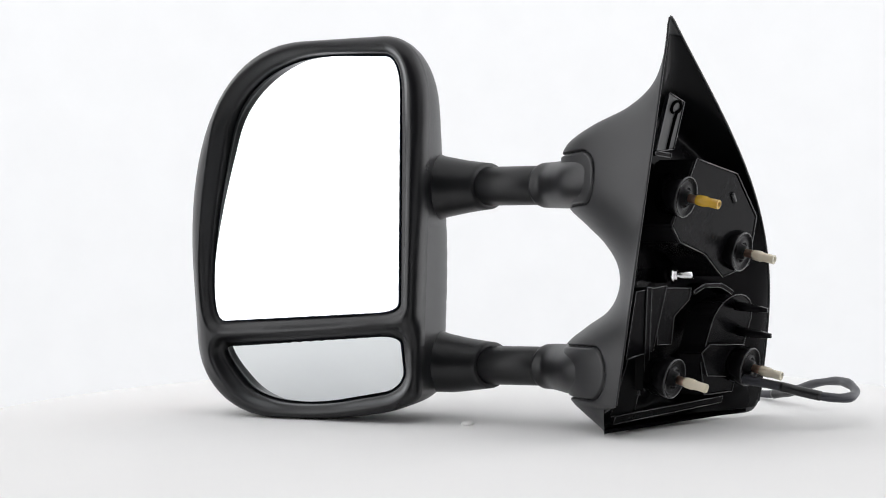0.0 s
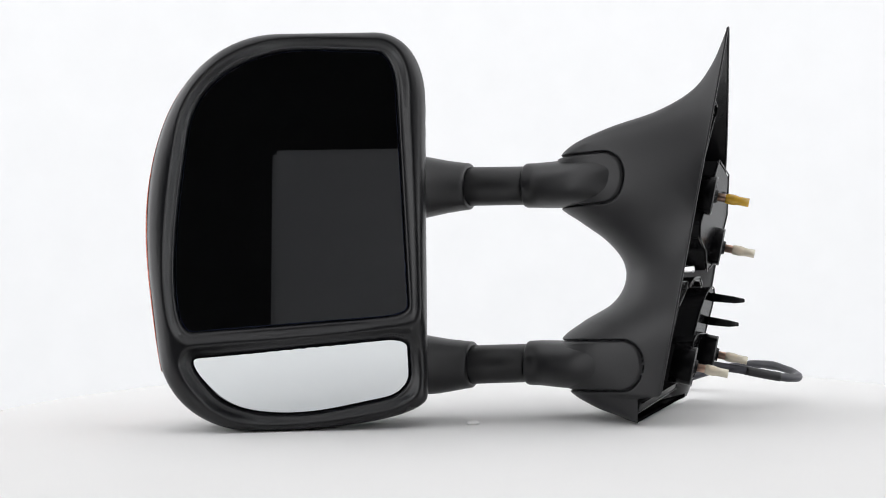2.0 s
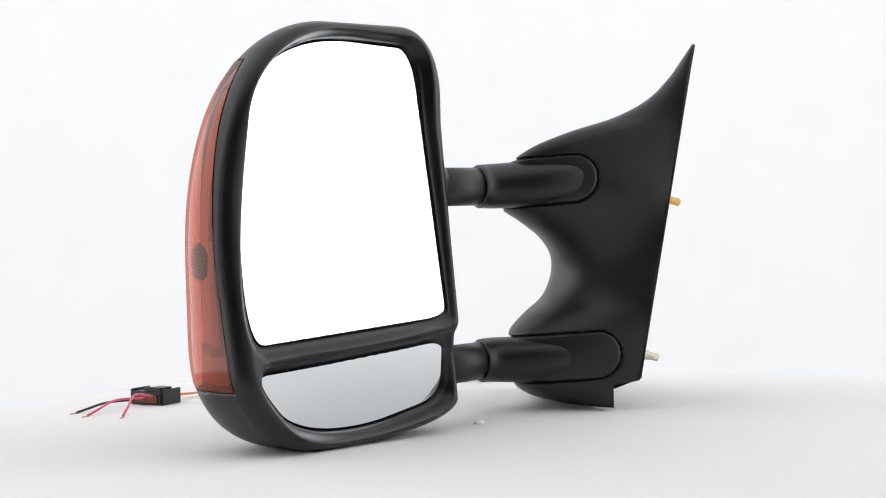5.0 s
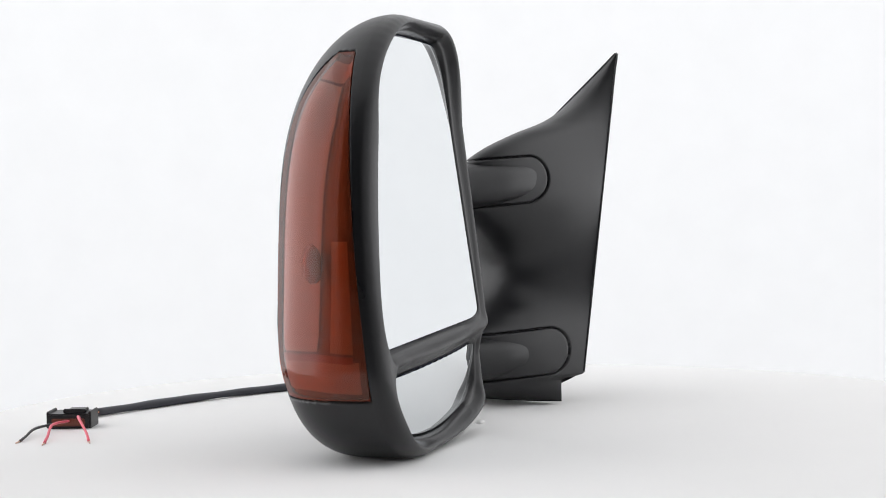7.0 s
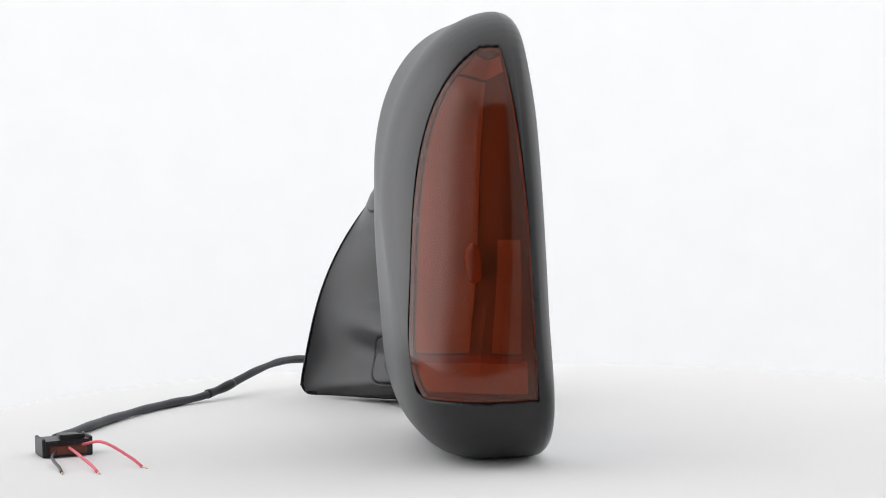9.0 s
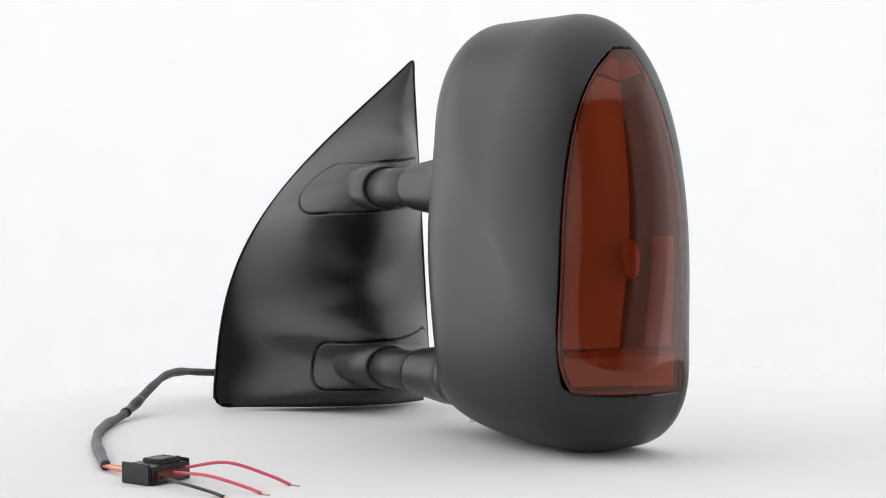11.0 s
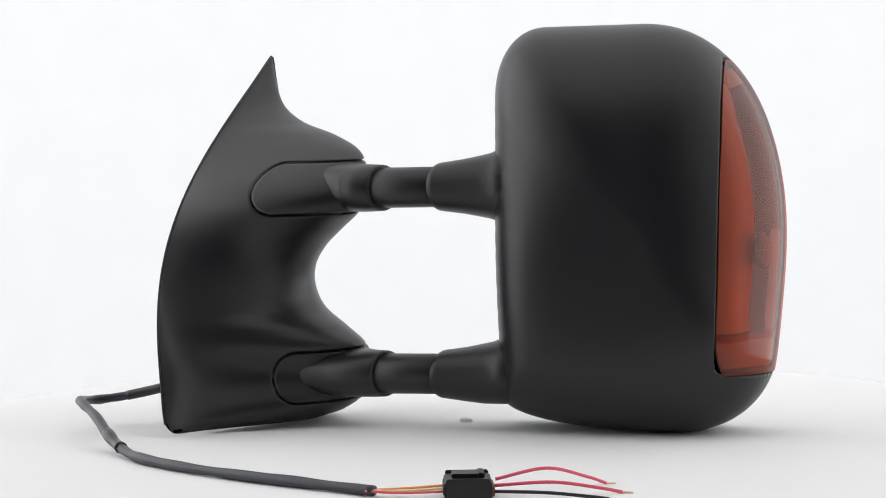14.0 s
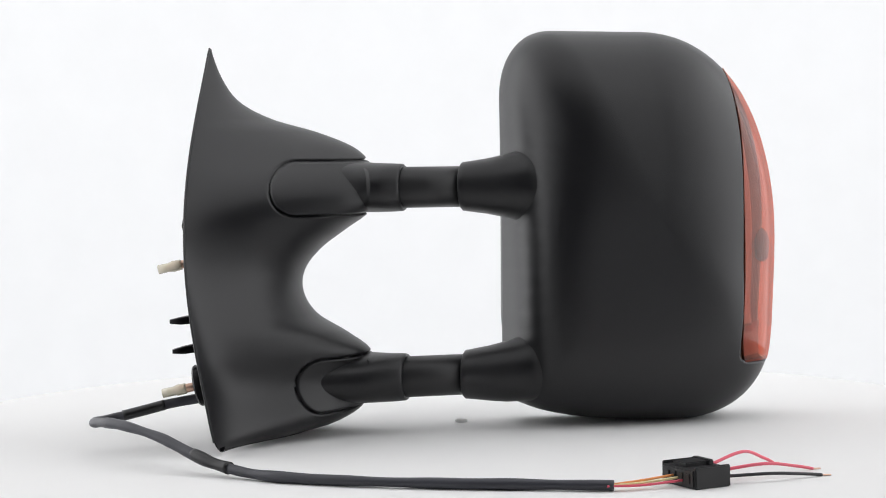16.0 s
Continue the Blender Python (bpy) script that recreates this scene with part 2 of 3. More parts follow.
def build_head(mirror):
    na, nu = 480, 190
    ang = np.linspace(-math.pi, math.pi, na, endpoint=False)
    us = np.linspace(0, 1, nu) ** 1.0
    A, U = np.meshgrid(ang, us)
    S = shell_point(A, U * 0.9995)
    # the pocket behind the signal lens
    X, Y, Z = S[..., 0], S[..., 1], S[..., 2]
    gap = 0.0003
    room = np.minimum(np.minimum(lens_rear(Z) + gap - X, Y - lens_front(Z) + gap), np.minimum(Z - LENS_Z[0] + gap, LENS_Z[1] + gap - Z))
    S[..., 0] = X + 0.018 * smooth01((room + 0.0003) / 0.0016)
    bm = grid_bm([[tuple(p) for p in row] for row in S], close_v=True)
    bm.faces.new(list(bm.verts)[-na:])
    deep = (room > 0.0030).ravel()
    bm.verts.ensure_lookup_table()
    bmesh.ops.delete(bm, geom=[bm.verts[k] for k in np.nonzero(deep)[0]], context="VERTS")
    housing = part("housing", bm, M_SHELL, mirror)

    # bezel: rolled rim, two windows and the bar between them
    nk = 170
    ks = np.linspace(0.0, 1.0, nk) ** 0.75
    A, K = np.meshgrid(ang, ks)
    R = rim_radius(A) * K
    X, Z = HX + R * np.cos(A), HZ + R * np.sin(A)
    P = np.stack([X.ravel(), Z.ravel()], 1)
    d_up, d_lo = signed_distance(P, UPPER), signed_distance(P, LOWER)
    d_out = -signed_distance(P, RIM)

    def fall(d):
        """A ledge round the glass, then the slope up to the crest."""
        return 1 - 0.40 * smooth01((d - 0.0006) / 0.0028) - 0.60 * smooth01((d - 0.0036) / 0.0080)

    fx, fz = X.ravel(), Z.ravel()
    base = face_y(fx, fz)
    up, low = upper_glass_y(fx, fz), lower_glass_y(fx, fz)
    # the crest stands at least 5 mm before the glass beside it
    near = smooth01(0.5 + (d_lo - d_up) / 0.02)
    crest = np.minimum(base, np.minimum(up, base + 0.004) * near + np.minimum(low, base + 0.004) * (1 - near) - 0.0050)
    f_up, f_lo = fall(d_up), fall(d_lo)
    sink = f_up * (up + 0.0022 - crest) + f_lo * (low + 0.0022 - crest)
    e = np.clip(1 - d_out / 0.013, 0, 1)
    roll = (base + ROUND - crest) * (1 - np.sqrt(np.clip(1 - e * e, 0, 1)))
    Yb = (crest + np.maximum(sink, 0) * (1 - e) + roll).reshape(X.shape)
    rows = [[(X[i, j], Yb[i, j], Z[i, j]) for j in range(na)] for i in range(1, nk)]
    bm = grid_bm(rows, close_v=True)
    part("bezel", bm, M_BEZEL, mirror, "rolled black bezel with two glass openings")

    # glasses
    def pane(name, curve, height, material, label):
        # one radius for each direction from the middle
        c = (curve.min(0) + curve.max(0)) / 2
        way = np.arctan2(curve[:, 1] - c[1], curve[:, 0] - c[0])
        far = np.linalg.norm(curve - c, axis=1)
        turn = np.linspace(-math.pi, math.pi, 360, endpoint=False)
        order = np.argsort(way)
        r = np.interp(turn, way[order], far[order], period=2 * math.pi)
        curve = np.stack([c[0] + r * np.cos(turn), c[1] + r * np.sin(turn)], 1)
        rows = []
        for k in np.linspace(0.02, 1.0, 26):
            row = []
            for x, z in curve:
                px, pz = c[0] + (x - c[0]) * k, c[1] + (z - c[1]) * k
                row.append((px, height(px, pz), pz))
            rows.append(row)
        bm = grid_bm(rows, close_v=True)
        bm.faces.new(list(bm.verts)[:len(curve)])
        ob = part(name, bm, material, mirror, label)
        edge = [[(x, y, z) for x, y, z in rows[-1]],
                [(c[0] + (x - c[0]) * 1.008, y + 0.0006, c[1] + (z - c[1]) * 1.008) for x, y, z in rows[-1]],
                [(c[0] + (x - c[0]) * 1.008, y + 0.003, c[1] + (z - c[1]) * 1.008) for x, y, z in rows[-1]]]
        part("glass_edge", grid_bm(edge, close_v=True), M_EDGE, ob)
        return ob

    pane("mirror_glass", UPPER, upper_glass_y, M_GLASS, "flat silvered upper mirror glass")
    pane("spotter_glass", LOWER, lower_glass_y, M_SPOT, "convex silvered lower spotter glass")

    # signal lens, a patch of the housing's own skin
    nz, nt = 140, 67
    zs = LENS_Z[0] + (LENS_Z[1] - LENS_Z[0]) * np.linspace(0, 1, nz)
    us = np.linspace(0, 0.75, 160)
    Zg, Ug = np.meshgrid(zs, us, indexing="ij")
    C = skin_at(Zg, Ug)
    ts = np.linspace(0, 1, nt)
    L = np.zeros((nz, nt, 3))
    for i in range(nz):
        u0 = np.interp(lens_front(zs[i]), C[i, :, 1], us)
        past = C[i, :, 0] > lens_rear(zs[i])
        past[: int(u0 / us[-1] * 159) + 1] = False
        k = int(np.argmax(past)) if past.any() else 159
        x0, x1 = C[i, k - 1, 0], C[i, k, 0]
        u1 = max(us[k - 1] + (us[k] - us[k - 1]) * np.clip((lens_rear(zs[i]) - x0) / (x1 - x0 + 1e-9), 0, 1), u0 + 0.01)
        L[i] = skin_at(np.full(nt, zs[i]), u0 + (u1 - u0) * ts)
    # even out the skin along the height
    zn = np.linspace(-1, 1, nz)
    for j in range(nt):
        for c in (0, 1):
            L[:, j, c] = np.polyval(np.polyfit(zn, L[:, j, c], 6), zn)
    L[..., 0] -= 0.0004
    N = np.cross(np.gradient(L, axis=0), np.gradient(L, axis=1))
    N /= np.linalg.norm(N, axis=-1, keepdims=True)
    if N[nz // 2, 3, 0] < 0:
        N = -N
    me = bpy.data.meshes.new("signal_lens")
    quads = [(i * nt + j, (i + 1) * nt + j, (i + 1) * nt + j + 1, i * nt + j + 1) for i in range(nz - 1) for j in range(nt - 1)]
    me.from_pydata(L.reshape(-1, 3).tolist(), [], quads)
    if me.polygons[len(quads) // 2].normal.x > 0:
        me.flip_normals()
    me.materials.append(M_LENS)
    me.shade_smooth()
    lens = new("signal_lens", me)
    lens.parent = mirror
    tagged(lens, "glossy smoked amber-red turn signal lens")
    # the lens's wall, seen along its edge
    ring = [(0, j) for j in range(nt)] + [(i, nt - 1) for i in range(1, nz)] + [(nz - 1, j) for j in range(nt - 2, -1, -1)] + [(i, 0) for i in range(nz - 2, 0, -1)]
    wall = [[tuple(L[i, j] + N[i, j] * d) for i, j in ring] for d in (0.0001, 0.0028)]
    part("lens_edge", grid_bm(wall, close_v=True), M_SEAL, lens, "dark red edge of the lens")
    def lamp_back(i0, i1, j0, j1, off):
        """A patch of the lamp's back, shallow at both long edges and deeper between."""
        return grid_bm([[tuple(L[i, j] + N[i, j] * (off + 0.013 * math.sin(math.pi * j / (nt - 1)) ** 2 * min(1.0, i / 24, (nz - 1 - i) / 24) ** 0.5)) for j in range(2 * j0, min(2 * j1, nt))] for i in range(2 * i0, min(2 * i1, nz))])

    part("lamp_bowl", lamp_back(0, 70, 0, 34, 0.0048), M_BOWL, lens, "dark brown lamp bowl")
    part("reflector", lamp_back(9, 65, 16, 33, 0.0040), M_REFLECT, lens, "dull brown reflector behind the lens")
    part("reflector", lamp_back(65, 69, 1, 33, 0.0036), M_SHELF, lens)
    part("bulb_chamber", lamp_back(9, 32, 2, 9, 0.0042), M_CHAMBER, lens, "orange bulb chamber behind the lens")
    part("lamp_shelf", lamp_back(1, 8, 1, 33, 0.0036), M_SHELF, lens, "brown shelf at the foot of the lamp")
    part("lamp_ledge", lamp_back(7, 9, 2, 32, 0.0032), M_SEAL, lens, "dark ledge across the lamp")
    seat = L[int(0.33 * nz), int(0.45 * nt)] + N[int(0.33 * nz), int(0.45 * nt)] * 0.0095
    bm = turned(tuple(seat), (0, 0.05, 1), [(0.0, 0.002), (0.003, 0.0050), (0.016, 0.0062), (0.022, 0.0045), (0.026, 0.001)], 20)
    part("bulb", bm, M_BULB, lens, "orange signal bulb")
    return housing


# ---------------------------------------------------------------- mount
ARM_Z = (0.1830, 0.0400)
RIDGE = [(0.0, 0.124), (0.007, 0.103), (0.020, 0.084), (0.040, 0.0785), (0.060, 0.0790), (0.074, 0.096), (0.088, 0.117), (0.105, 0.1268), (0.122, 0.1255), (0.138, 0.114), (0.152, 0.097),
         (0.166, 0.080), (0.184, 0.0765), (0.203, 0.0775), (0.215, 0.087), (0.227, 0.111), (0.238, 0.142), (0.252, 0.164), (0.270, 0.1755), (0.298, 0.184)]
REAR = np.polyfit([0.016, 0.047, 0.083, 0.119, 0.155, 0.192, 0.235, 0.265, 0.298], [0.101, 0.0960, 0.0840, 0.068, 0.047, 0.020, -0.025, -0.060, -0.0940], 4)


def table(rows, z):
    """Smooth lookup in a short profile."""
    zs, vs = np.array(rows).T
    i = int(np.clip(np.searchsorted(zs, z) - 1, 0, len(zs) - 2))

    def slope(k):
        a, b = max(k - 1, 0), min(k + 1, len(zs) - 1)
        return (vs[b] - vs[a]) / (zs[b] - zs[a])

    h = zs[i + 1] - zs[i]
    t = float(np.clip((z - zs[i]) / h, 0, 1))
    return (2 * t ** 3 - 3 * t * t + 1) * vs[i] + (t ** 3 - 2 * t * t + t) * h * slope(i) + (3 * t * t - 2 * t ** 3) * vs[i + 1] + (t ** 3 - t * t) * h * slope(i + 1)


def mount_edges(z):
    f = (z - 0.022) / 0.276
    front = np.array([0.136 + 0.048 * f, -0.070 - 0.025 * f])
    yr = float(np.polyval(REAR, z)) - 0.013 * (1 - math.sqrt(max(0.0, 1 - max(0.0, 1 - z / 0.013) ** 2)))
    rear = np.array([0.151 + 0.56 * yr + 0.29 * z, yr])
    return front, rear


def mount_section(z, n=56, depth=None):
    F, B = mount_edges(z)
    e = B - F
    L = max(np.hypot(*e), 1e-5)
    nrm = np.array([-e[1], e[0]]) / L
    lobe = math.exp(-((z - ARM_Z[0]) / 0.026) ** 2) + math.exp(-((z - ARM_Z[1]) / 0.030) ** 2)
    power = 1.25 - 0.53 * min(lobe, 1)
    s = np.linspace(0, 1, n)
    s = s * 0.5 + 0.5 * smooth01(s)
    sc = 0.40 + 0.13 * min(lobe, 1)
    low = math.exp(-((z - ARM_Z[1]) / 0.042) ** 2)
    sc = sc * (1 - low) + 0.27 * low
    v = np.where(s < sc, (sc - s) / sc, (s - sc) / (1 - sc))
    prof = np.clip(1 - v ** 2, 0, 1) ** np.where(s < sc, power * (1 - low) + 0.95 * low, power * (1 - low) + 3.0 * low)
    target = table(RIDGE, z)
    lo, hi = 0.0, 0.2
    for _ in range(30):
        h = (lo + hi) / 2
        xm = (F[0] + e[0] * s + nrm[0] * h * prof).min()
        if xm > target:
            lo = h
        else:
            hi = h
    rise = h * prof if depth is None else np.minimum(0.55 * h * prof, depth)
    P = F[None] + e[None] * s[:, None] + nrm[None] * rise[:, None]
    if z < 0.024:
        w = float(smooth01((0.023 - z) / 0.005)) * np.clip(1 - s / 0.30, 0, 1) ** 1.5
        P = P + (np.array([0.123, -0.053]) - F)[None] * w[:, None]
    return [(p[0], p[1], z) for p in P]


SLOTS = (((0.115, -0.046), (0.159, 0.039), 0.1860), ((0.125, -0.060), (0.146, 0.039), 0.0405))
SLOT_H = 0.0195


def build_mount(mirror):
    zs = np.concatenate([np.linspace(0.0, 0.03, 60), np.linspace(0.0306, 0.298, 460)])
    n = 280
    S = np.array([mount_section(float(z), n) for z in zs])
    T = np.gradient(S[..., :2], axis=1)
    T /= np.hypot(T[..., 0], T[..., 1])[..., None] + 1e-12
    arc = np.concatenate([np.zeros((len(zs), 1)), np.cumsum(np.hypot(*np.moveaxis(np.diff(S[..., :2], axis=1), 2, 0)), axis=1)], axis=1)
    nearest = np.full(S.shape[:2], 9.0)
    which = np.zeros(S.shape[:2], int)
    for k, (front, rear, zc) in enumerate(SLOTS):
        row = int(np.argmin(abs(zs - zc)))
        i0 = int(np.argmin(np.hypot(*(S[row, :, :2] - np.array(front)).T)))
        i1 = int(np.argmin(np.hypot(*(S[row, :, :2] - np.array(rear)).T)))
        ends = []
        for i, p in ((i0, front), (i1, rear)):
            lo, hi = max(0, i - 60), min(n, i + 60)
            d = (S[:, lo:hi, :2] - np.array(p)) @ T[row, i]
            ends.append(np.array([np.interp(0.0, d[r], arc[r, lo:hi]) for r in range(len(zs))])[:, None])
        a0, a1 = ends[0] + SLOT_H, ends[1] - SLOT_H
        along = np.maximum(0, np.maximum(a0 - arc, arc - a1))
        sd = np.hypot(along, zs[:, None] - (zc - 0.075 * S[..., 1])) - SLOT_H
        which = np.where(sd < nearest, k, which)
        nearest = np.minimum(nearest, sd)
    out = 0.0004 * smooth01(-nearest / 0.0012) - 0.0026 * np.exp(-(nearest / 0.00078) ** 2)
    S[..., 0] -= T[..., 1] * out
    S[..., 1] += T[..., 0] * out
    face_sd = (nearest[:-1, :-1] + nearest[1:, 1:]) / 2
    face_k = which[:-1, :-1]

    def piece(name, mask, material, parent, label=""):
        used = np.zeros(S.shape[:2], bool)
        ii, jj = np.nonzero(mask)
        for di, dj in ((0, 0), (1, 0), (1, 1), (0, 1)):
            used[ii + di, jj + dj] = True
        index = np.cumsum(used.ravel()).reshape(used.shape) - 1
        quads = np.stack([index[ii, jj], index[ii + 1, jj], index[ii + 1, jj + 1], index[ii, jj + 1]], 1)
        me = bpy.data.meshes.new(name)
        me.from_pydata(S[used].tolist(), [], quads.tolist())
        me.materials.append(material)
        me.shade_smooth()
        ob = new(name, me)
        ob.parent = parent
        return tagged(ob, label)

    piece("mount_shell", face_sd >= -0.0002, M_MOUNT, mirror, "swept black triangular door mount")
    cheeks = [((face_sd < -0.0002) & (face_k == k)) for k in (0, 1)]
    # rounded lip along the open edge
    edge = [mount_section(float(z), 24)[0] for z in np.linspace(0.024, 0.297, 20)] + [mount_section(float(z), 24)[-1] for z in np.linspace(0.290, 0.008, 30)]
    part("flange_lip", hose(edge, 0.0009, 140, 10), M_MOUNT, mirror, "thin rounded black lip")
    # floor of the mount
    low = mount_section(0.0012)
    bm = bmesh.new()
    a = [bm.verts.new((x, y, 0.0008)) for x, y, _ in low]
    b = [bm.verts.new((x, y, 0.0035)) for x, y, _ in low]
    bm.faces.new(a)
    bm.faces.new(list(reversed(b)))
    for i in range(len(a)):
        j = (i + 1) % len(a)
        bm.faces.new((a[i], a[j], b[j], b[i]))
    part("mount_floor", bm, M_INNER, mirror)
    # recessed backing that carries the studs
    rows = [mount_section(z, 40, 0.030 + 0.006 * math.sin(z * 60)) for z in np.linspace(0.004, 0.285, 50)]
    part("backing", grid_bm(rows), M_INNER, mirror, "glossy black moulded inner face")
    # raised plate round the two upper studs
    def plate(name, outline_yz, x_of, thick, bev, label="", pale=False):
        bm = bmesh.new()
        n = len(outline_yz)
        a = [bm.verts.new((x_of(y, z), y, z)) for y, z in outline_yz]
        b = [bm.verts.new((x_of(y, z) - thick, y, z)) for y, z in outline_yz]
        bm.faces.new(a)
        bm.faces.new(list(reversed(b)))
        for i in range(n):
            bm.faces.new((a[i], a[(i + 1) % n], b[(i + 1) % n], b[i]))
        bmesh.ops.recalc_face_normals(bm, faces=bm.faces)
        bmesh.ops.bevel(bm, geom=bm.edges[:], offset=bev, segments=2, affect="EDGES")
        ob = part(name, bm, M_INNER if not pale else M_MOUNT, mirror, label, False)
        # rounded moulded edge, its highlight painted in a paler, glossier black
        loop = [(x_of(y, z) + 0.0001, y, z) for y, z in outline_yz]
        for k in range(n):
            p, q = Vector(loop[k]), Vector(loop[(k + 1) % n])
            rib = bm_rim if k else bmesh.new()
            bm_rim = hose([p, p.lerp(q, 0.5), q], 0.0006, 4, 8, bm=rib)
        part("moulded_edge", bm_rim, M_RIM, ob)
        return ob

    flange = lambda y, z: 0.151 + 0.56 * y + 0.29 * z
    plate("stud_plate", [(-0.046, 0.200), (-0.002, 0.189), (0.030, 0.157), (0.036, 0.120), (0.012, 0.112), (-0.012, 0.130), (-0.040, 0.140), (-0.052, 0.152)], lambda y, z: flange(y, z) + 0.0085, 0.03, 0.0015, "angular glossy black stud plate")
    plate("lower_plate", [(0.029 + 0.020 * math.cos(t), 0.078 + 0.020 * math.sin(t)) for t in np.linspace(math.pi, 0, 12)] + [(0.049, 0.050), (0.051, 0.022), (0.022, 0.022), (0.009, 0.048)], lambda y, z: flange(y, z) + 0.0125, 0.02, 0.0012, "glossy black lower plate")
    plate("side_pocket", [(-0.058, 0.105), (-0.030, 0.108), (-0.026, 0.060), (-0.050, 0.055)], lambda y, z: flange(y, z) - 0.000, 0.004, 0.0010, "glossy black moulded pocket")
    plate("web", [(-0.076, 0.246), (-0.060, 0.240), (-0.058, 0.207), (-0.074, 0.205)], lambda y, z: flange(y, z) - 0.001, 0.003, 0.0008, "small grey-black web with a keyhole", True)
    ring = [(flange(-0.0665 + 0.0042 * math.cos(t), 0.236 + 0.0042 * math.sin(t)) - 0.0004, -0.0665 + 0.0042 * math.cos(t), 0.236 + 0.0042 * math.sin(t)) for t in np.linspace(-1.2, 4.3, 16)]
    stem = [(flange(y, z) - 0.0004, y, z) for y, z in ((-0.0645, 0.207), (-0.0650, 0.220))]
    part("keyhole", hose(stem + ring, 0.0010, 70, 8), M_GAP, mirror, "keyhole-shaped slot in the web")
    plate("web", [(-0.040, 0.060), (-0.022, 0.060), (-0.020, 0.012), (-0.042, 0.012)], lambda y, z: flange(y, z) - 0.006, 0.005, 0.001)
    plate("sill", [(-0.040, 0.012), (0.066, 0.016), (0.066, 0.011), (-0.040, 0.006)], lambda y, z: flange(y, z) - 0.004, 0.010, 0.001, "glossy black lower sill")
    plate("bracket", [(-0.0375, 0.1067), (-0.0038, 0.1047), (-0.0024, 0.0962), (-0.013, 0.0843), (-0.008, 0.0628), (-0.0222, 0.064)], lambda y, z: flange(y, z) - 0.001, 0.012, 0.0010, "angular glossy black bracket")
    plate("cable_box", [(0.0038, 0.0555), (0.0101, 0.0614), (0.0462, 0.0583), (0.0530, 0.0333), (0.0163, 0.0372)], lambda y, z: flange(y, z) + 0.0150, 0.018, 0.0010, "glossy black box round the cable outlet")
    plate("rib", [(-0.0500, 0.1080), (-0.0455, 0.1075), (-0.0215, 0.0304), (-0.0255, 0.0300)], lambda y, z: flange(y, z) + 0.001, 0.014, 0.0006, "thin upright black rib")
    plate("rib", [(-0.0745, 0.2056), (-0.0593, 0.2038), (-0.0584, 0.2008), (-0.0740, 0.2026)], lambda y, z: flange(y, z) - 0.001, 0.004, 0.0006, "thin black cross rib")
    plate("rib", [(-0.0030, 0.1026), (0.0064, 0.1075), (0.024, 0.1066), (0.0382, 0.1001), (0.0375, 0.0975), (0.0235, 0.1038), (0.0070, 0.1046), (-0.0015, 0.1000)], lambda y, z: flange(y, z) + 0.001, 0.012, 0.0006, "arched black rib")
    part("screw_sleeve", turned((0.138, -0.0088, 0.115), (1, -0.05, 0), [(0, 0.0062), (0.023, 0.0062), (0.0245, 0.0056), (0.0245, 0.003)], 24), M_INNER, mirror, "round black sleeve behind the screw")
    slot = [(flange(y, z) + 0.0088, y, z) for y, z in ((-0.002, 0.1745), (0.003, 0.1685))]
    part("plate_slot", hose([slot[0], Vector(slot[0]).lerp(Vector(slot[1]), 0.5), slot[1]], 0.0019, 6, 10), M_RIM, mirror, "pale rounded slot in the stud plate")
    # wire clip prongs
    for y, z, drop, side in ((0.026, 0.0915, -0.004, -0.007), (0.036, 0.0715, -0.0045, -0.001)):
        bm = bmesh.new()
        rows = []
        for f, w, h in ((0.0, 0.009, 0.005), (0.4, 0.008, 0.0045), (0.7, 0.006, 0.004), (1.0, 0.004, 0.0022)):
            x = 0.206 + 0.0255 * f
            zz = z + drop * f
            rows.append([(x, y + side * f + 0.7 * w * abs(math.cos(t)) ** 0.4 * math.copysign(1, math.cos(t)), zz - 0.3 * h + 0.7 * h * abs(math.sin(t)) ** 0.4 * math.copysign(1, math.sin(t))) for t in (2 * math.pi * (q + 0.5) / 20 for q in range(20))])
        part("clip_prong", add_grid(bm, rows, True, True), M_INNER, mirror, "black wire clip prong")
    return piece, cheeks


ARM_Y = 0.033


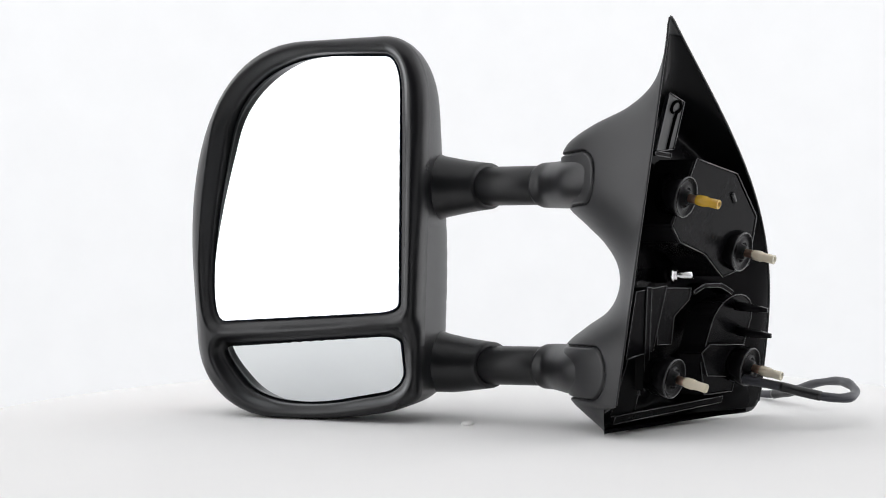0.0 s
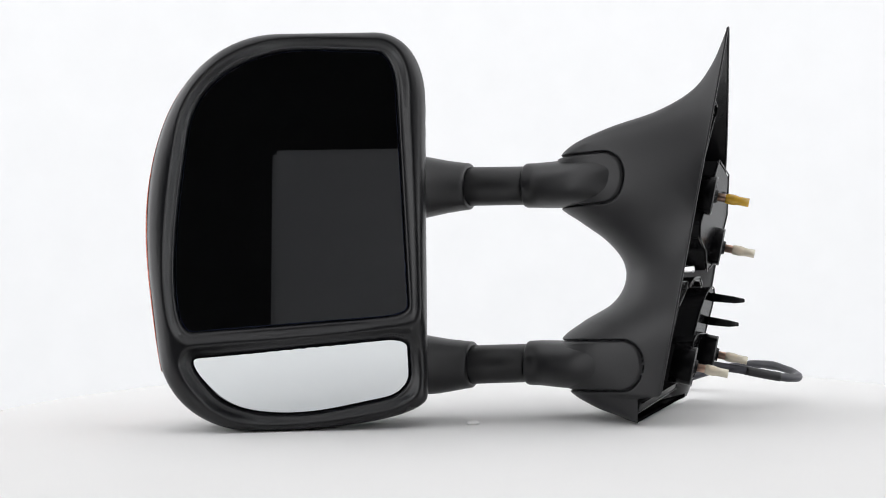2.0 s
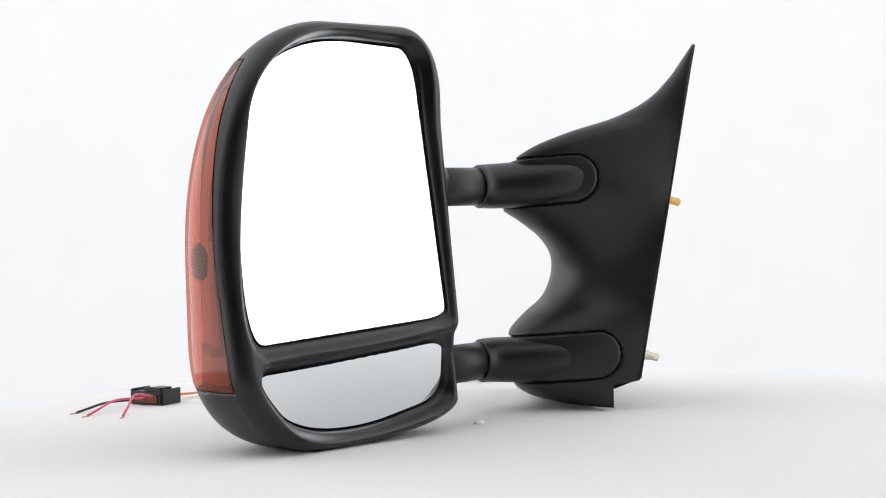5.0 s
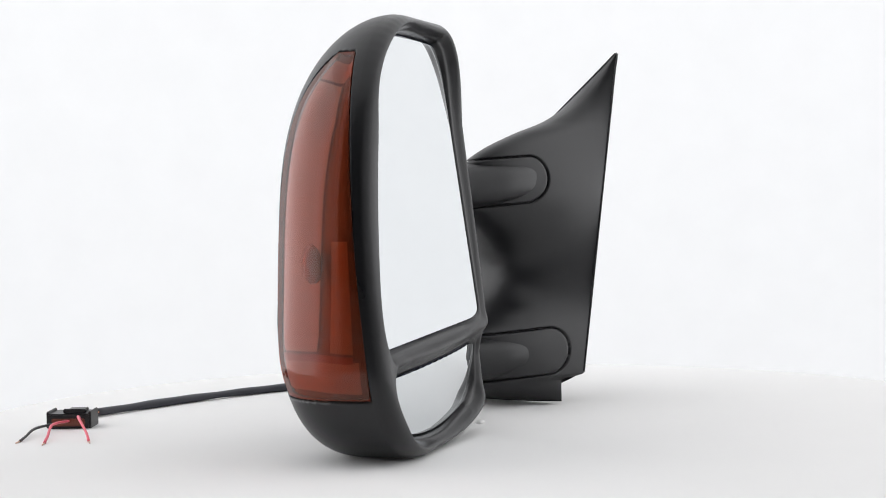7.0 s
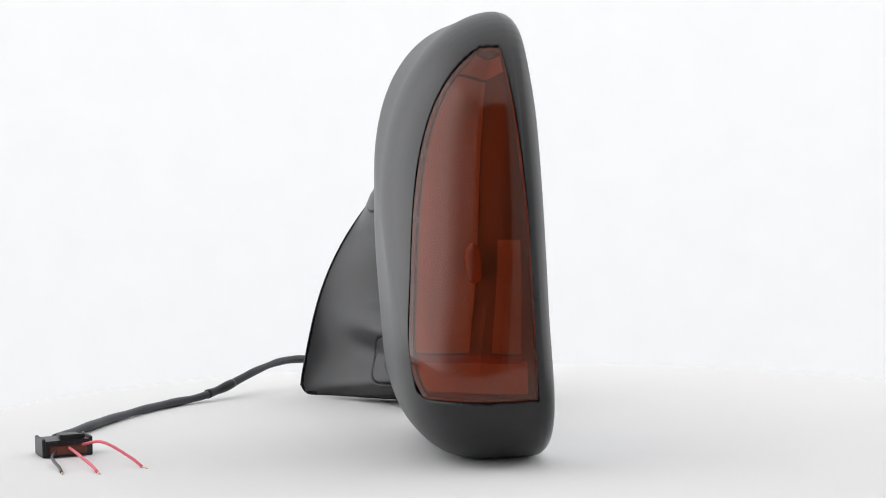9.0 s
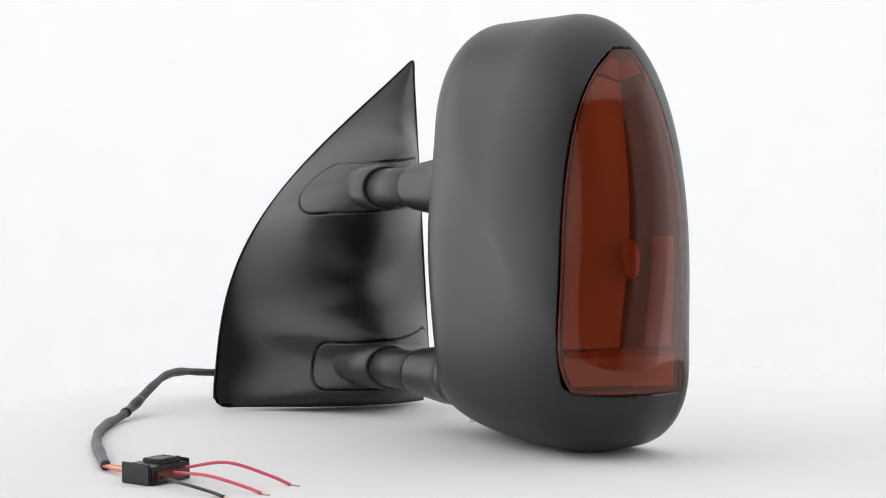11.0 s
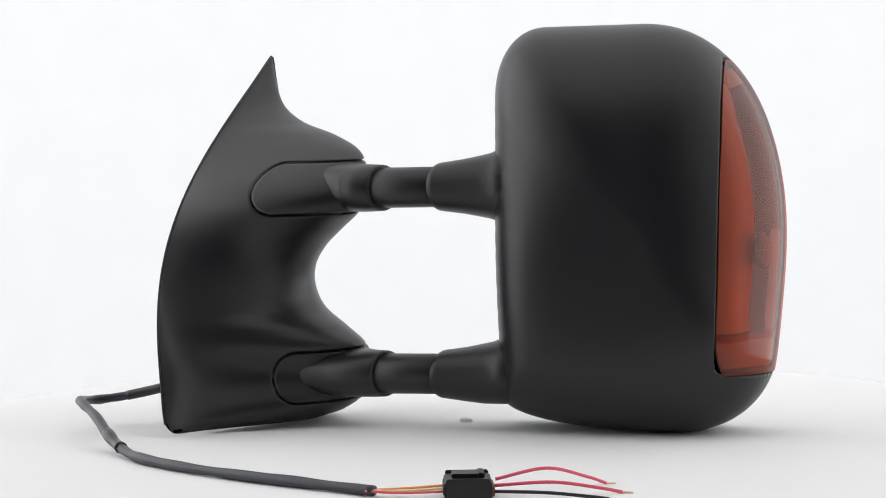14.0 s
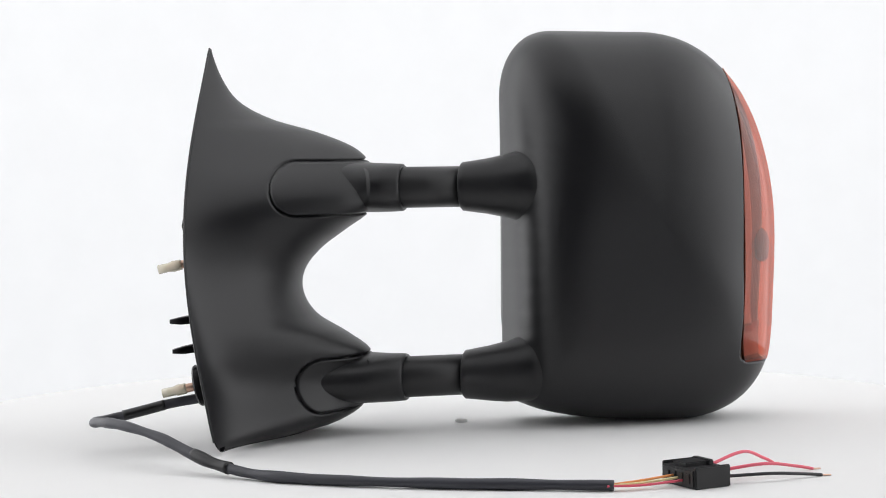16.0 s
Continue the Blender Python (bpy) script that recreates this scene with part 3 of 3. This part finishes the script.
def build_arms(mirror, piece, cheeks):
    seg = 48
    for z, (front, rear, zc), cheek in zip(ARM_Z, SLOTS, cheeks):
        # socket on the head, its mouth cut at a slant
        rows = []
        for x, r, tilt in ((-0.072, 0.0225, 0), (-0.037, 0.0290, 0), (-0.032, 0.0268, 0), (-0.0275, 0.0250, 0), (-0.021, 0.0236, 0.05), (-0.008, 0.0210, 0.25), (0.006, 0.0190, 0.5), (0.0095, 0.0186, 0.52), (0.0105, 0.0176, 0.52), (0.0105, 0.0150, 0.52)):
            under = max(0.0, r - 0.0225) if z < 0.1 else 0.0
            rows.append([(x + tilt * r * math.cos(t), ARM_Y + r * math.cos(t), z + r * math.sin(t) + under * max(0, -math.sin(t))) for t in (2 * math.pi * q / seg for q in range(seg))])
        boot = part("socket", add_grid(bmesh.new(), rows, True, True), M_SHELL, mirror, "tapered black arm socket")
        part("tube", turned((-0.012, ARM_Y, z), (1, 0, 0), [(0.0, 0.0155), (0.100, 0.0155)], 40), M_TUBE, mirror, "satin black telescoping tube")
        rows = []
        mouth = [(0.0560, 0.0175, 0.0485, 0.0156, 2.0, 0.5), (0.0560, 0.0158, 0.0502, 0.0172, 2.0, 0.5)]
        bend = [(0.0572, 0.0152, 0.0508, 0.0178, 2.0, 0.5), (0.066, 0.0120, 0.0510, 0.0182, 2.0, 0.45), (0.078, -0.004, 0.0500, 0.0187, 2.2, 0.3), (0.090, -0.022, 0.0480, 0.0190, 2.4, 0.15),
                (0.104, -0.036, 0.0455, 0.0188, 2.6, 0), (0.118, -0.040, 0.0425, 0.0185, 2.6, 0), (0.135, -0.02, 0.0390, 0.0180, 2.6, 0)]
        fine = [(x, *[table([(b[0], b[k]) for b in bend], x) for k in range(1, 6)]) for x in np.linspace(0.0572, 0.135, 40)]
        for x, ya, yb, hz, ex, tilt in mouth + fine:
            if z > 0.1 and x > 0.07:
                yb -= 0.2 * (x - 0.07)
            c, w = (ya + yb) / 2, (yb - ya) / 2
            row = []
            for q in range(seg):
                t = 2 * math.pi * q / seg
                ct, st = math.cos(t), math.sin(t)
                dy = w * abs(ct) ** (2 / ex) * (1 if ct > 0 else -1)
                rise = smooth01((x - 0.06) / 0.05)
                row.append((x + tilt * dy, c + dy, z * (1 - rise) + (zc - 0.075 * (c + dy)) * rise + hz * abs(st) ** (2 / ex) * (1 if st > 0 else -1)))
            rows.append(row)
        elbow = part("elbow", add_grid(bmesh.new(), rows, True, True), M_MOUNT, mirror, "black folding elbow seated in the mount")
        piece("cheek", cheek, M_MOUNT, elbow, "rounded elbow cheek outlined by a dark gap")


def build_studs(mirror):
    for x, y, z in ((0.210, -0.061, 0.167), (0.238, 0.010, 0.125), (0.239, 0.034, 0.036), (0.197, -0.046, 0.035)):
        d = Vector((0.9, -0.30, -0.20)).normalized()
        e = Vector((x, y, z))
        st = part("stud", turned(e - d * 0.036, d, [(0, 0.0032), (0.022, 0.0032), (0.030, 0.0030)], 16), M_COPPER, mirror, "copper-coloured threaded stud")
        part("cap", turned(e - d * 0.018, d, [(0, 0.0032), (0.001, 0.0039), (0.007, 0.0041), (0.0085, 0.0036), (0.0105, 0.0033), (0.018, 0.0034), (0.0181, 0.0023), (0.0125, 0.0021)], 16), M_GOLD if z > 0.15 else M_CAP, st, "yellowish clear plastic cap")
        part("boss", turned(e - d * 0.044, d, [(0, 0.0150), (0.012, 0.0150), (0.0168, 0.0150), (0.0172, 0.0146), (0.0172, 0.0141), (0.0162, 0.0136), (0.0158, 0.0060), (0.020, 0.0052), (0.020, 0.002)], 36), M_INNER, mirror, "round black boss under the stud")
        part("boss_ring", turned(e - d * 0.044, d, [(0.0164, 0.0139), (0.0176, 0.0142), (0.0178, 0.0148), (0.0166, 0.0152)], 36, cap=False), M_RIM, mirror, "rim of the boss, its highlight painted in paler black")
    d = Vector((1, -0.05, 0)).normalized()
    e = Vector((0.181, -0.011, 0.115))
    sc = part("screw", turned(e - d * 0.03, d, [(0, 0.003), (0.03, 0.003)], 16), M_STEEL, mirror, "bright steel threaded screw")
    part("washer", turned(e - d * 0.016, d, [(0, 0.0068), (0.0022, 0.0068), (0.0026, 0.0062), (0.0026, 0.0050), (0.0044, 0.0050), (0.0048, 0.0042), (0.0048, 0.003)], 24), M_STEEL, sc)


def build_cable(mirror):
    z = 0.0012
    path = [(0.200, 0.040, 0.034), (0.238, 0.036, 0.028), (0.268, 0.036, 0.0215), (0.286, 0.046, 0.0195), (0.290, 0.068, 0.0215), (0.2825, 0.093, 0.0245), (0.270, 0.115, 0.0240), (0.250, 0.139, 0.0185), (0.228, 0.167, 0.0085), (0.206, 0.192, 0.0025),
            (0.182, 0.217, z), (0.140, 0.247, z), (0.090, 0.274, z), (0.045, 0.294, z), (-0.003, 0.315, z)]
    cable = part("cable", hose(path, lambda f: 0.0037 + 0.0003 * math.sin(f * 37) + 0.0002 * math.sin(f * 91), 160, 16, 0.92), M_SLEEVE, mirror, "grey-black sleeved cable lying on the turntable")
    part("tape", hose([(0.232, 0.1615, 0.0104), (0.222, 0.174, 0.0063), (0.2115, 0.186, 0.0037)], lambda f: 0.0043 + 0.0004 * math.sin(f * 7), 14, 16, 0.92), M_TAPE, cable, "dark tape wrapped round the sleeve")
    part("tape", hose([(0.238, 0.036, 0.028), (0.253, 0.0355, 0.0246), (0.268, 0.036, 0.0215)], 0.0042, 14, 16, 0.92), M_TAPE, cable, "dark tape wrapped round the sleeve")
    for i, m in enumerate((M_ORANGE, M_YELLOW, M_PINK)):
        part("lead", hose([(0.002, 0.3135 + 0.0015 * i, z), (-0.020, 0.311 + 0.003 * i, z + 0.001 - 0.0008 * i), (-0.046, 0.308 + 0.005 * i, z + 0.003 - 0.001 * i)], 0.0008, 14, 8), m, cable)
    # connector, set askew on the table
    base = pose(-0.059, 0.3085, -0.0025, 0, 0, 12.8)
    bm = box_bm((0.028, 0.033, 0.0115), base @ pose(0, 0, 0.0060), 0.0009)
    for sy in (-1, 1):
        box_bm((0.026, 0.0022, 0.0135), base @ pose(0.0, sy * 0.0165, 0.0068), 0.0006, bm)
    for k in range(4):
        box_bm((0.0030, 0.0052, 0.0062), base @ pose(0.0132, -0.0105 + 0.007 * k, 0.0062), 0.0004, bm)
    part("connector", bm, M_CONN, cable, "black multi-pin connector", False)
    bm = box_bm((0.017, 0.014, 0.0026), base @ pose(0.001, -0.004, 0.0130), 0.0006)
    box_bm((0.004, 0.018, 0.0034), base @ pose(-0.008, -0.004, 0.0134), 0.0006, bm)
    part("latch", bm, M_CONN, cable, "black connector latch", False)
    part("seal", box_bm((0.0022, 0.026, 0.0058), base @ pose(-0.0146, 0, 0.0052), 0.0005), M_SEAL, cable, "brown rubber seal", False)
    for a, b, rise, m in (((-0.0735, 0.2950, 0.0062), (-0.136, 0.257, -0.0016), 0.0085, M_PINK), ((-0.0740, 0.3045, 0.0040), (-0.149, 0.2865, -0.0016), 0.0045, M_PINK), ((-0.0745, 0.3140, 0.0022), (-0.1435, 0.3095, -0.0016), 0.0020, M_BLACKWIRE)):
        A, B = Vector(a), Vector(b)
        d = (B - A).normalized()
        mid = A.lerp(B, 0.45) + Vector((-0.001, 0.004, rise))
        part("wire", hose([a, mid, A.lerp(B, 0.82) + Vector((0, 0.001, rise * 0.45)), b], 0.00105, 30, 10), m, cable, "thin insulated wire with a stripped end")
        part("wire_end", hose([B - d * 0.001, B + d * 0.0065 + Vector((0, 0, -0.0001))], 0.0006, 6, 8), M_COPPER, cable, "bare copper wire end")


def build_mirror():
    mirror = new("side_mirror")
    tagged(mirror, "black telescoping towing side mirror with amber signal lens on a turntable", "side mirror")
    build_head(mirror)
    build_arms(mirror, *build_mount(mirror))
    build_studs(mirror)
    build_cable(mirror)
    return mirror


# ---------------------------------------------------------------- studio


def build_turntable():
    table_ob = new("turntable")
    cx, cy = 0.008, -0.022

    def ring(prof, cap_last):
        rows = [[(cx + r * math.cos(2 * math.pi * k / 160), cy + r * math.sin(2 * math.pi * k / 160), z) for k in range(160)] for z, r in prof]
        bm = add_grid(bmesh.new(), rows, True, False)
        if cap_last:
            bm.verts.ensure_lookup_table()
            bm.faces.new(bm.verts[-160:])
        return bm

    part("top", ring([(-0.0052, 0.4385), (-0.0036, 0.4381), (-0.0028, 0.4370), (-0.0025, 0.4350)], True), M_DISC, table_ob, "smooth white round top", False)
    part("edge_band", ring([(-0.0325, 0.4300), (-0.0320, 0.4380), (-0.0052, 0.4385)], False), M_DISC, table_ob, "", False)
    return tagged(table_ob, "round white turntable carrying the mirror", "turntable")


def arc_wall(name, a0, a1, radius, z0, z1, material, thick=0.02, n=60):
    bm = bmesh.new()
    rows = []
    for k in range(n + 1):
        a = radians(a0 + (a1 - a0) * k / n)
        rows.append([(r * math.sin(a), -r * math.cos(a), z) for r, z in ((radius, z0), (radius, z1), (radius + thick, z1), (radius + thick, z0))])
    add_grid(bm, rows, True, True)
    ob = new(name, finish(name, bm, material))
    return tagged(ob, kind="structure")


def slab(name, size, m, material, kind="structure"):
    ob = new(name, finish(name, box_bm(size, m), material, False))
    return tagged(ob, kind=kind)


def build_studio():
    # azimuth 0 is the side of the camera
    for name, a0, a1, material, label in (
            ("wall_backdrop", 128, 230, M_WALL, "plain white lit backdrop of the photo tent"),
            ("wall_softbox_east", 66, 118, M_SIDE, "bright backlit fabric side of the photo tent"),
            ("wall_corner_east", 118, 128, M_FADE_BACK, "white fabric corner, its glow painted to fade to the backdrop"),
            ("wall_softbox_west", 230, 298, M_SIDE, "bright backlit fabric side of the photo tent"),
            ("wall_flap_west", 298, 329.8, M_FADE_WEST, "white cloth flap, softbox light painted on as glow that ends before its edge"),
            ("wall_flap_east", 20.1, 66, M_FADE_EAST, "white cloth flap, softbox light painted on as glow that ends before its edge")):
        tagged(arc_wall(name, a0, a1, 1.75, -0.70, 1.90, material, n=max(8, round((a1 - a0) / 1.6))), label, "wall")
    # Out-of-view glowing slab, added as overhead light.
    slab("ceiling", (3.8, 3.8, 0.02), pose(0, 0.15, 1.92), M_TOP)
    slab("floor", (8, 8, 0.02), pose(0, -1.5, -0.71), M_CLOTH)
    # dark room behind the camera
    slab("wall_room_south", (6, 0.05, 3.6), pose(0, -4.4, 1.1), M_DARK)
    slab("wall_room_east", (0.05, 2.9, 3.6), pose(2.2, -2.95, 1.1), M_DARK)
    slab("wall_room_west", (0.05, 2.9, 3.6), pose(-2.2, -2.95, 1.1), M_DARK)
    slab("ceiling_room", (6, 3.0, 0.05), pose(0, -3.25, 2.2), M_DARK)
    cab = new("cabinet", finish("cabinet", box_bm((1.04, 0.4, 1.60), pose(0.09, -2.6, 0.10), 0.01), M_CABINET, False))
    tagged(cab, "dark grey cabinet standing in the unlit room", "cabinet")
    # pedestal under the turntable
    ped = new("pedestal", finish("pedestal", turned((0, 0, -0.70), (0, 0, 1), [(0, 0.22), (0.02, 0.22), (0.05, 0.12), (0.63, 0.12), (0.67, 0.2)], 48), M_CLOTH))
    tagged(ped, "white round pedestal under the turntable", "pedestal")


def build_crumb():
    bm = bmesh.new()
    bmesh.ops.create_icosphere(bm, subdivisions=2, radius=1.0)
    for v in bm.verts:
        w = 1 + 0.2 * noise.noise(v.co * 2)
        v.co = Vector((0.003 + v.co.x * 0.0052 * w, -0.009 + v.co.y * 0.0042 * w, -0.0014 + v.co.z * 0.0024 * w))
    ob = new("glue_drop", finish("glue_drop", bm, M_CRUMB))
    return tagged(ob, "small dried white glue drop on the turntable", "glue drop")


build_studio()
turntable = build_turntable()
side_mirror = build_mirror()
glue_drop = build_crumb()

TURN = [(0, -18.78), (1, -4.93), (2, 8.86), (3, 22.58), (4, 36.23), (5, 49.79), (6, 63.28), (7, 76.68), (8, 90.0), (9, 103.25), (10, 116.45), (11, 129.61), (12, 142.75), (13, 155.88), (14, 169.05), (15, 182.26), (16, 195.57)]


def motions():
    rows = [(float(t), pose(0, 0, 0, 0, 0, a)) for t, a in TURN]
    walk(turntable, rows)
    walk(side_mirror, rows)
    walk(glue_drop, rows)


motions()
